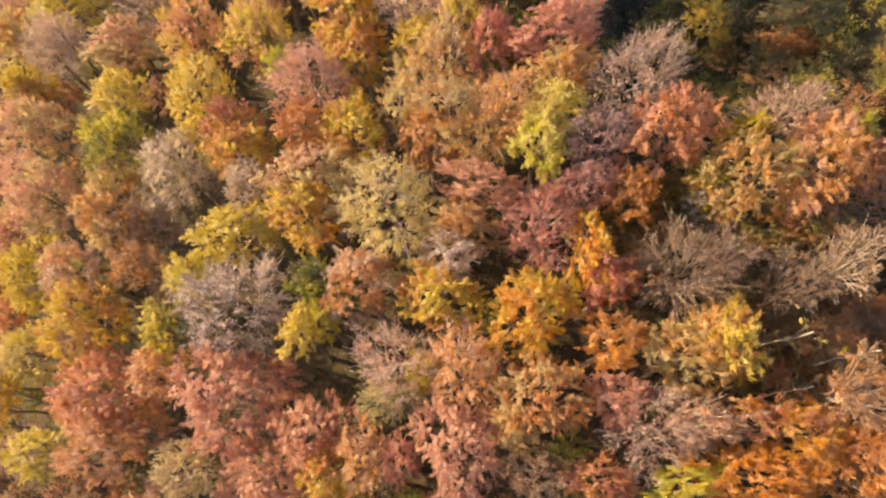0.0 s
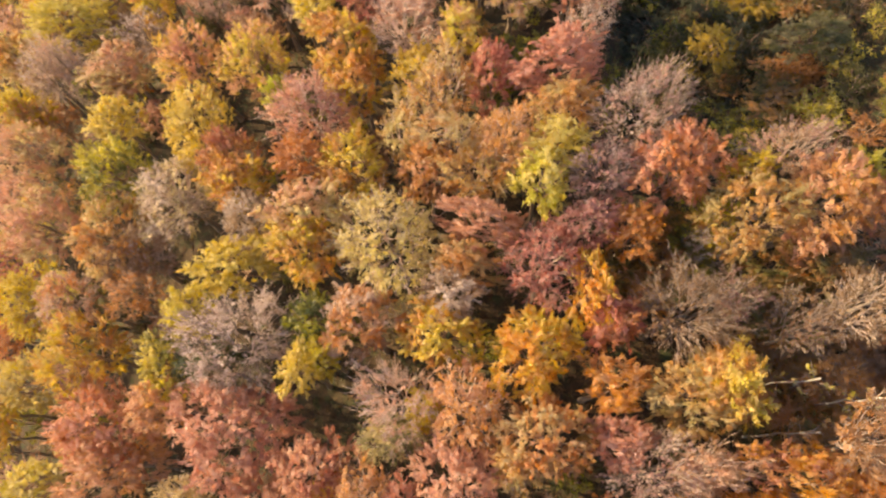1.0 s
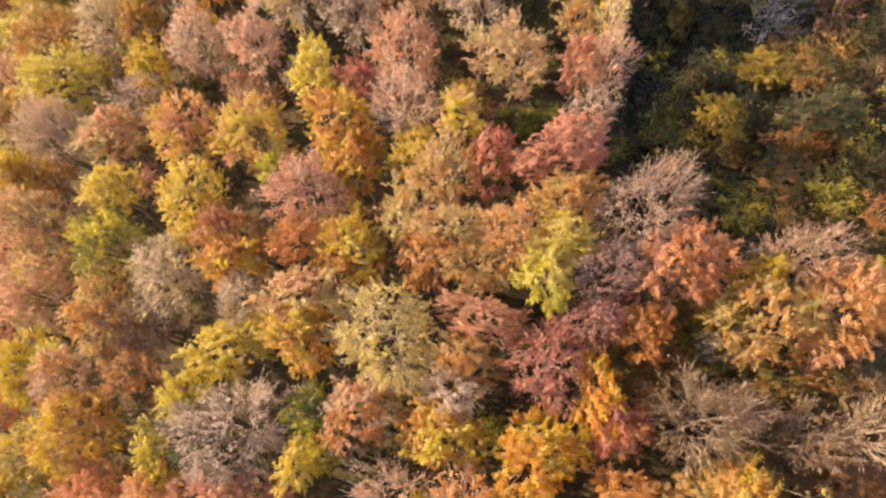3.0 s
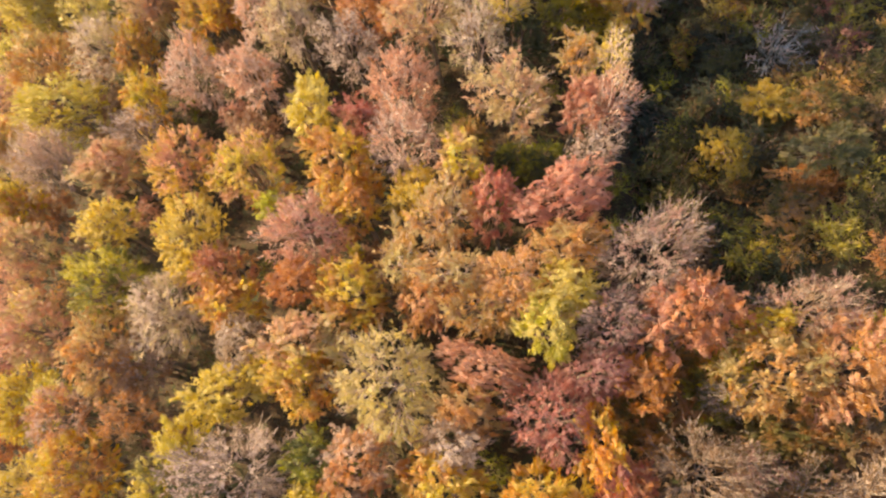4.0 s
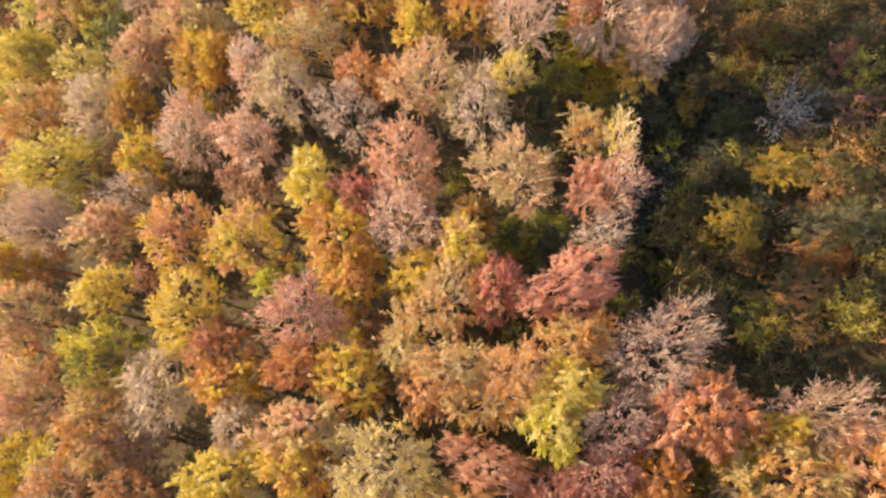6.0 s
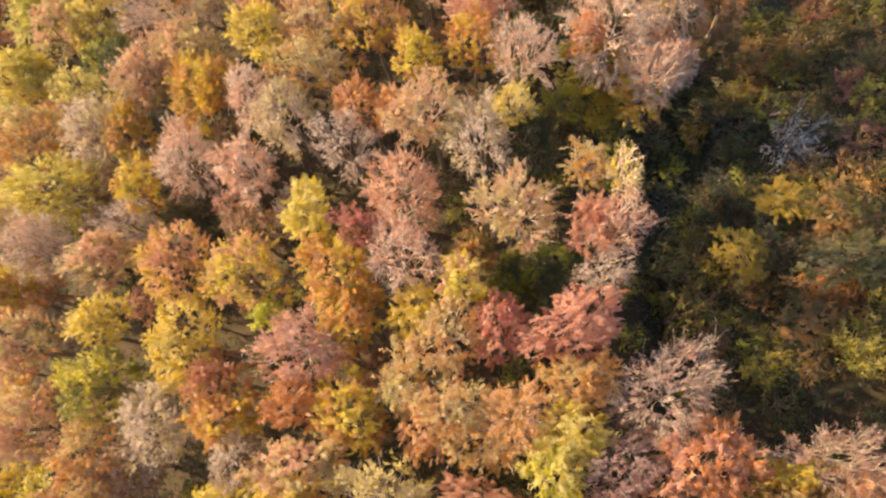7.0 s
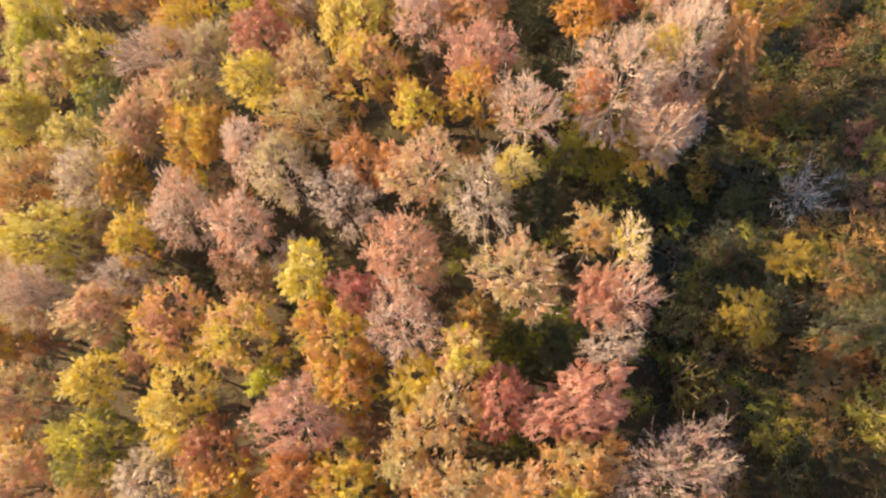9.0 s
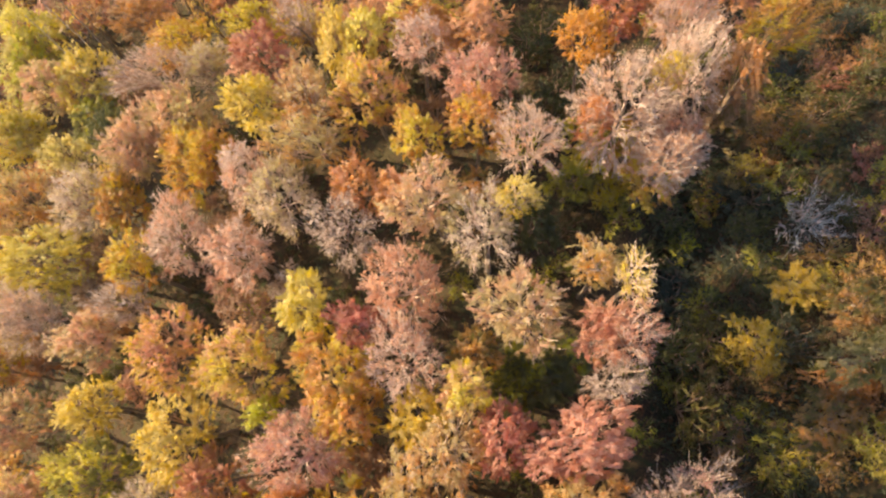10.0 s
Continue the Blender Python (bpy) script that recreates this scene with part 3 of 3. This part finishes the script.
thin("PM", 0.3, 75.0, 24.0, 3.6, 3.5)
leafy("OY", -1.0, 69.7, 24.7, 3.1, 2.8)
bare("PB", 4.6, 66.5, 28.0, 3.6, 3.4)
bare("PB", 13.9, 69.9, 28.0, 5.3, 6.0)
bare("BP", 21.1, 73.5, 27.8, 3.8, 5.1)
bare("PB", 20.9, 78.9, 26.5, 3.6, 2.5)
leafy("OK", 25.4, 73.0, 27.6, 1.6, 3.0)
leafy("OY", 29.1, 77.7, 26.7, 3.5, 1.8)
leafy("TO", 11.3, 79.1, 24.1, 2.8, 2.6)
leafy("YJ", 11.3, 69.8, 17.0, 3.2, 2.9)
leafy("Y", 13.2, 66.2, 12.5, 2.8, 2.6)
thin("BP", 18.2, 65.2, 23.8, 3.3, 3.1)
shrub("DJ", 7.5, 90.2, 4.0, 4.5, 4.2)
leafy("YW", -69.1, 83.5, -4.8, 3.7, 2.8)
leafy("DJ", -47.3, 76.2, 8.7, 2.9, 3.8)
leafy("O", -6.7, 85.3, 18.5, 3.5, 1.8)
leafy("Y", 26.6, 47.6, 16.4, 2.5, 2.9)
leafy("Y", 31.6, 53.2, 16.1, 2.2, 2.1)
shrub("B", 34.6, 60.7, 15.8, 4.6, 3.9, naked=True)
# hollow bushes: J and H mixed in dim their colours as shade does
shrub("YJ", 30.2, 68.0, 10.7, 2.5, 2.1)
shrub("JH", 29.0, 61.1, 10.1, 2.6, 1.9)
shrub("OJ", 26.2, 65.4, 7.1, 1.8, 2.4)
shrub("YJ", 42.6, 64.9, 16.8, 2.6, 1.9)
shrub("RH", 40.3, 59.4, 16.9, 3.1, 2.6)
shrub("JO", 35.5, 56.6, 15.5, 2.6, 1.9)
leafy("JO", 35.5, 50.6, 20.5, 3.2, 2.8)
leafy("JW", 35.0, 45.6, 21.3, 3.9, 2.7)
shrub("O", 35.0, 43.2, 17.7, 2.9, 2.6)
shrub("JO", 37.2, 73.1, 13.5, 2.8, 2.1)
shrub("RK", 40.1, 78.2, 12.1, 2.3, 1.6)
shrub("JH", 43.1, 78.4, 14.5, 2.2, 2.1)
shrub("H", 43.7, 85.3, 12.0, 2.5, 1.8)
shrub("YJ", 26.1, 65.0, 6.9, 2.0, 2.2)
shrub("JO", 34.4, 71.6, 11.1, 3.0, 2.3)
shrub("WJ", 30.2, 67.7, 9.0, 2.7, 2.2)
shrub("JH", 29.7, 61.2, 10.2, 2.8, 2.0)
shrub("RK", 41.7, 66.3, 13.7, 2.4, 2.4)
shrub("H", 37.6, 80.5, 7.5, 3.0, 3.1)
shrub("J", 20.0, 41.4, 20.9, 1.7, 3.5)
leafy("OJ", 32.3, 40.3, 17.5, 3.6, 3.0)
shrub("YG", 30.9, 36.5, 14.7, 2.4, 2.5)
shrub("OJ", 29.9, 43.1, 13.9, 2.5, 1.8)
shrub("O", 34.1, 42.9, 18.5, 3.5, 2.5)
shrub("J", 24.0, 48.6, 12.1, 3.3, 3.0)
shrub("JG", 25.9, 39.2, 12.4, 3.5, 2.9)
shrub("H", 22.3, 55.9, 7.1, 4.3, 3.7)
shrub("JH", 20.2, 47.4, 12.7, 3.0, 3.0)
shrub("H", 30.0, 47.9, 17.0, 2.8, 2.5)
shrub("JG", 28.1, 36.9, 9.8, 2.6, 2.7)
thin("PM", 19.5, 67.4, 23.0, 2.6, 2.6)
leafy("YO", 17.3, 64.8, 17.0, 2.6, 2.5)
leafy("GJ", 9.3, 65.6, 15.0, 2.4, 2.6)
# dark bushes added to darken the clearing's floor like deep shade
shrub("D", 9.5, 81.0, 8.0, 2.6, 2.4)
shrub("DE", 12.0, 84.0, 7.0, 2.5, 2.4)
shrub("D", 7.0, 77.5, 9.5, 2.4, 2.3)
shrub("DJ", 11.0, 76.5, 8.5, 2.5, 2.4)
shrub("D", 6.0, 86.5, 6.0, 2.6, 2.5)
leafy("KJ", 26.7, 73.1, 15.5, 2.5, 2.5)
leafy("OP", 10.5, 68.6, 26.3, 1.8, 1.6)
bare("P", 16.6, 64.0, 29.2, 2.8, 1.7)
thin("YW", 18.6, 72.5, 26.8, 1.9, 1.8)
leafy("OJ", 17.7, 21.0, 25.0, 2.6, 2.5)
leafy("JY", 20.1, 21.0, 27.0, 2.3, 2.2)
leafy("OJ", 16.4, 24.0, 26.0, 2.0, 1.9)
leafy("OJ", 28.8, 18.7, 32.0, 2.6, 2.5)
leafy("KJ", 30.9, 16.8, 32.0, 2.6, 2.5)
# E in these two darkens them for the same shaded zone
leafy("JE", 23.0, 16.3, 28.0, 2.5, 2.4)
bare("EM", 20.1, 16.0, 35.0, 2.0, 2.0)

# slim white stems in the openings, and trees whose stems show below their crowns
birch("YW", 25.1, 9.4, 34.0)
birch("YW", 29.9, 7.5, 34.5)
birch("OW", 26.0, 4.6, 31.0)
birch("YW", 29.3, 16.9, 25.5)
birch("YW", -55.3, 58.6, 5.0)
birch("YW", -61.0, 99.5, 1.5)
birch("WB", -62.2, 98.4, 1.0)
birch("YW", -64.1, 95.8, 1.0)
leafy("OY", -62.2, 7.1, 2.6, 2.2, 2.2)
leafy("YO", -61.9, 4.3, 1.8, 2.0, 2.0)
leafy("OW", -63.6, 46.8, 3.0, 2.6, 2.6)
leafy("YW", -67.8, 56.9, 0.6, 2.6, 2.6)

# brown thicket round the stems of the opening
for x, y, up, r, code in ((28.0, 11.5, 9.5, 2.7, "OJ"), (31.5, 12.0, 8.5, 2.9, "KJ"), (33.5, 8.5, 8.5, 2.8, "KO"), (28.5, 6.0, 7.5, 2.5, "OK"),
                          (32.0, 5.0, 9.0, 2.8, "KO"), (26.0, 8.0, 6.5, 2.4, "OJ"), (30.5, 15.0, 8.0, 2.7, "OJ"), (24.5, 13.0, 9.0, 2.6, "KO"),
                          (-57.0, 5.0, 4.5, 2.8, "J"), (-58.5, 8.0, 4.0, 2.6, "JO"), (-55.5, 2.5, 4.0, 2.5, "JD"), (-60.0, 5.5, 3.5, 2.3, "J")):
    shrub(code, x, y, ground_z(x, y) + up, r, r * 0.95, "undergrowth of the wood")

# younger and lower trees close the wood between them and beyond the view
listed = list(crowns)
OPENINGS = ((-56.5, 6.0), (-55.5, 91.5), (-59.5, 96.0), (-56.0, 99.5), (30.5, 10.5), (31.5, 8.5), (-57.0, 96.5), (-58.5, 48.0), (7.0, 82.0), (5.0, 78.0), (-36.4, 22.7))


def room(x, y, among):
    return min((math.hypot(x - a, y - b) - r) for a, b, r in among)


for j in range(32):
    for i in range(31):
        x, y = -95 + i * 4.9 + pick.uniform(-1.7, 1.7), -27 + j * 4.9 + pick.uniform(-1.7, 1.7)
        near = room(x, y, crowns)
        if in_hollow(x, y) > 0.02 or near < 1.1 or (6 < x < 20 and 54 < y < 78):
            continue
        if not (-94 < x < 46 and -14 < y < 126 and x > -78 - 0.25 * max(0, y - 40)) or min(math.hypot(x - a, y - b) for a, b in OPENINGS) < 5.0:
            continue
        r = min(3.8, max(1.9, near + pick.uniform(0.6, 1.3)))
        if -52 < x < -16 and -4 < y < 84:                                    # a lower storey that reaches into the light
            kind, code, drop = pick.choice(["leafy", "thin"]), pick.choice(["K", "PK", "OK", "O", "KO", "BK", "KJ"]), pick.uniform(4.5, 8.5)
        elif -52 < x < 30 and -4 < y < 84:                                     # low fill, dark leaf colours deepening the shade between the tall crowns
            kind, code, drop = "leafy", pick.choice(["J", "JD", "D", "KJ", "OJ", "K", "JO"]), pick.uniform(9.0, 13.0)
        else:
            # unseen fill past y 84 is kept tall to shade the hollow
            kind, drop = pick.choice(["leafy", "leafy", "thin", "bare"]), pick.uniform(3.0, 7.5)
            code = pick.choice(["O", "OY", "P", "PO", "YO", "K", "OP", "PK", "YL", "RO"])
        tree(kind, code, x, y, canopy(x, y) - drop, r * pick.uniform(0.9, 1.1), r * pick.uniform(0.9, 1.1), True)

# low growth that covers the ground, too dense to count
def low_growth(name, code, label, count, inside, x_range, y_range, tall, seed):
    rng = np.random.default_rng(seed)
    spots = []
    while len(spots) < count:
        x, y = rng.uniform(*x_range), rng.uniform(*y_range)
        lush = noise.noise(Vector((x * 0.12, y * 0.12, seed)))
        if (in_hollow(x, y) > 0.3) != inside or lush < -0.25:
            continue
        spots.append((x, y, ground_z(x, y) + tall * (0.35 + 0.5 * max(0, lush)) * rng.uniform(0.4, 1.2)))
    v, f = leaves(spots, (0, 0, -400), count * 13, 3, 0.5, 0.7, 0.165, rng, 0.5)
    ob = leaf_mesh(name, v, f, None)
    own_material(ob, leaf_mat(code))
    return tagged(ob, label, "undergrowth", kind="stuff")


# DE puts some of the gaps' shade into the undergrowth's colour
low_growth("undergrowth", "DE", "bramble and fern undergrowth below the trees, green and brown darkened for shade", 7500, False, (-95, 48), (-14, 124), 3.4, 5)
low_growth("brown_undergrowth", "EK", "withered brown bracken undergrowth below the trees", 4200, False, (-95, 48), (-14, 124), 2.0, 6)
low_growth("scrub", "HD", "low green scrub covering the hollow, its colour darkened for the shade", 4500, True, (15, 58), (28, 112), 2.4, 7)
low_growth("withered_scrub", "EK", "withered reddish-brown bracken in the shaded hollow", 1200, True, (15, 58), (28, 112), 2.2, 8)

# young green bushes and saplings, colours darkened to deepen shade between the crowns
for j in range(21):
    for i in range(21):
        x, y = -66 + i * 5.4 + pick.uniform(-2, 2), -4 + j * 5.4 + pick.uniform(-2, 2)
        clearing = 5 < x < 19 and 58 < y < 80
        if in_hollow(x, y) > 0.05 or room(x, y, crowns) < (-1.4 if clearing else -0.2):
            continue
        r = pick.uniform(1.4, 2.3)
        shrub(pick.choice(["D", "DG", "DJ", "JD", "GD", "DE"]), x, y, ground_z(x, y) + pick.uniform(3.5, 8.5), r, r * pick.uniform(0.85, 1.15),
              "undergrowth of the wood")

# scrub that covers the hollow, most leaf colours darkened for its shade
for j in range(21):
    for i in range(10):
        x, y = 16 + i * 3.8 + pick.uniform(-1.5, 1.5), 28 + j * 3.8 + pick.uniform(-1.5, 1.5)
        if in_hollow(x, y) < 0.25 or room(x, y, listed) < -1.1:
            continue
        r = pick.uniform(1.5, 2.7)
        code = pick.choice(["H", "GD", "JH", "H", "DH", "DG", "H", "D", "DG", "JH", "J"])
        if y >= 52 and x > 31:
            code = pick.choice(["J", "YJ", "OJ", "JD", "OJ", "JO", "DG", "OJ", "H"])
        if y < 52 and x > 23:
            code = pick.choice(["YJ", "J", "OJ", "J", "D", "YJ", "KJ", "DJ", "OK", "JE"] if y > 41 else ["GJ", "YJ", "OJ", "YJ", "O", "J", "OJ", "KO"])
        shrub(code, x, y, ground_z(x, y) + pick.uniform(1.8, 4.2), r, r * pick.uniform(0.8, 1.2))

# ochre, olive and green saplings between the tall crowns
leafy("OK", 32.8, 9.3, 24.0, 2.4, 2.3)
leafy("KO", 34.5, 11.1, 26.0, 2.4, 2.3)
leafy("OJ", 35.4, 8.1, 24.0, 2.4, 2.3)
leafy("DG", 3.8, 45.0, 19.0, 2.4, 2.3)
leafy("JD", 6.0, 43.7, 18.0, 2.4, 2.3)
leafy("GD", 2.3, 43.2, 18.0, 2.4, 2.3)
leafy("DG", 7.3, 46.1, 17.0, 2.4, 2.3)
leafy("OJ", 25.4, 15.4, 24.0, 2.5, 2.4)
leafy("JG", 28.4, 13.5, 23.0, 2.5, 2.4)
leafy("KO", 26.9, 10.5, 24.0, 2.5, 2.4)
leafy("OK", 30.5, 9.5, 23.5, 2.5, 2.4)
leafy("OJ", 24.1, 7.4, 24.0, 2.5, 2.4)
leafy("OJ", 27.7, 5.9, 23.5, 2.5, 2.4)
leafy("KJ", 31.9, 15.6, 23.0, 2.5, 2.4)
leafy("OK", 32.0, 5.0, 24.0, 2.5, 2.4)
leafy("KO", 34.4, 12.1, 25.0, 2.5, 2.4)
leafy("JO", 12.9, 19.7, 26.0, 2.2, 2.1)
leafy("OJ", 14.6, 17.2, 25.0, 2.2, 2.1)

# the wood goes on beyond the view
def far_woods(name, label, code, count, knots, leaves_each, size, inner, outer, seed):
    rng = np.random.default_rng(seed)
    tips, stems, boughs = [], [], []
    while len(stems) < count:
        x, y = rng.uniform(outer[0], outer[1]), rng.uniform(outer[2], outer[3])
        if inner[0] < x < inner[1] and inner[2] < y < inner[3]:
            continue
        top, wide = canopy(x, y) - rng.uniform(0, 5), rng.uniform(2.2, 4.2)
        stems.append((Vector((x, y, ground_z(x, y) - 0.4)), Vector((x, y, top - 1.5)), 0.30, 0.10))
        for i in range(knots):                          # a dome of boughs round each stem
            a, r = i * 2.4 + rng.uniform(-0.4, 0.4), math.sqrt((i + 0.3) / knots)
            tips.append((x + wide * r * math.cos(a), y + wide * r * math.sin(a), top - 0.8 - 6.0 * r ** 2 - rng.uniform(0, 1.2)))
            if i % 2 == 0:
                boughs.append((stems[-1][0].lerp(stems[-1][1], 0.72), Vector(tips[-1]), 0.09, 0.03))
    v, f = leaves(tips, (0, 0, -300), len(tips) * leaves_each, 7, 1.5, 1.6, size, rng)
    ob = leaf_mesh(name, v, f, None)
    own_material(ob, leaf_mat(code))
    own_material(add_mesh("trunks", *tubes(stems + boughs, 3), ob), BARK)
    return tagged(ob, label, "woods", kind="stuff")


NEAR, ROUND, FAR = (-96, 56, -16, 126), (-122, 86, -40, 160), (-170, 134, -90, 214)
far_woods("near_woods", "autumn woods in orange and yellow going on around", "OY", 560, 11, 20, 0.32, NEAR, ROUND, 41)
far_woods("near_woods", "russet and brown autumn woods going on around", "OP", 320, 11, 20, 0.32, NEAR, ROUND, 43)
far_woods("far_woods", "distant autumn woods in orange and russet", "OP", 850, 8, 20, 0.36, ROUND, FAR, 42)
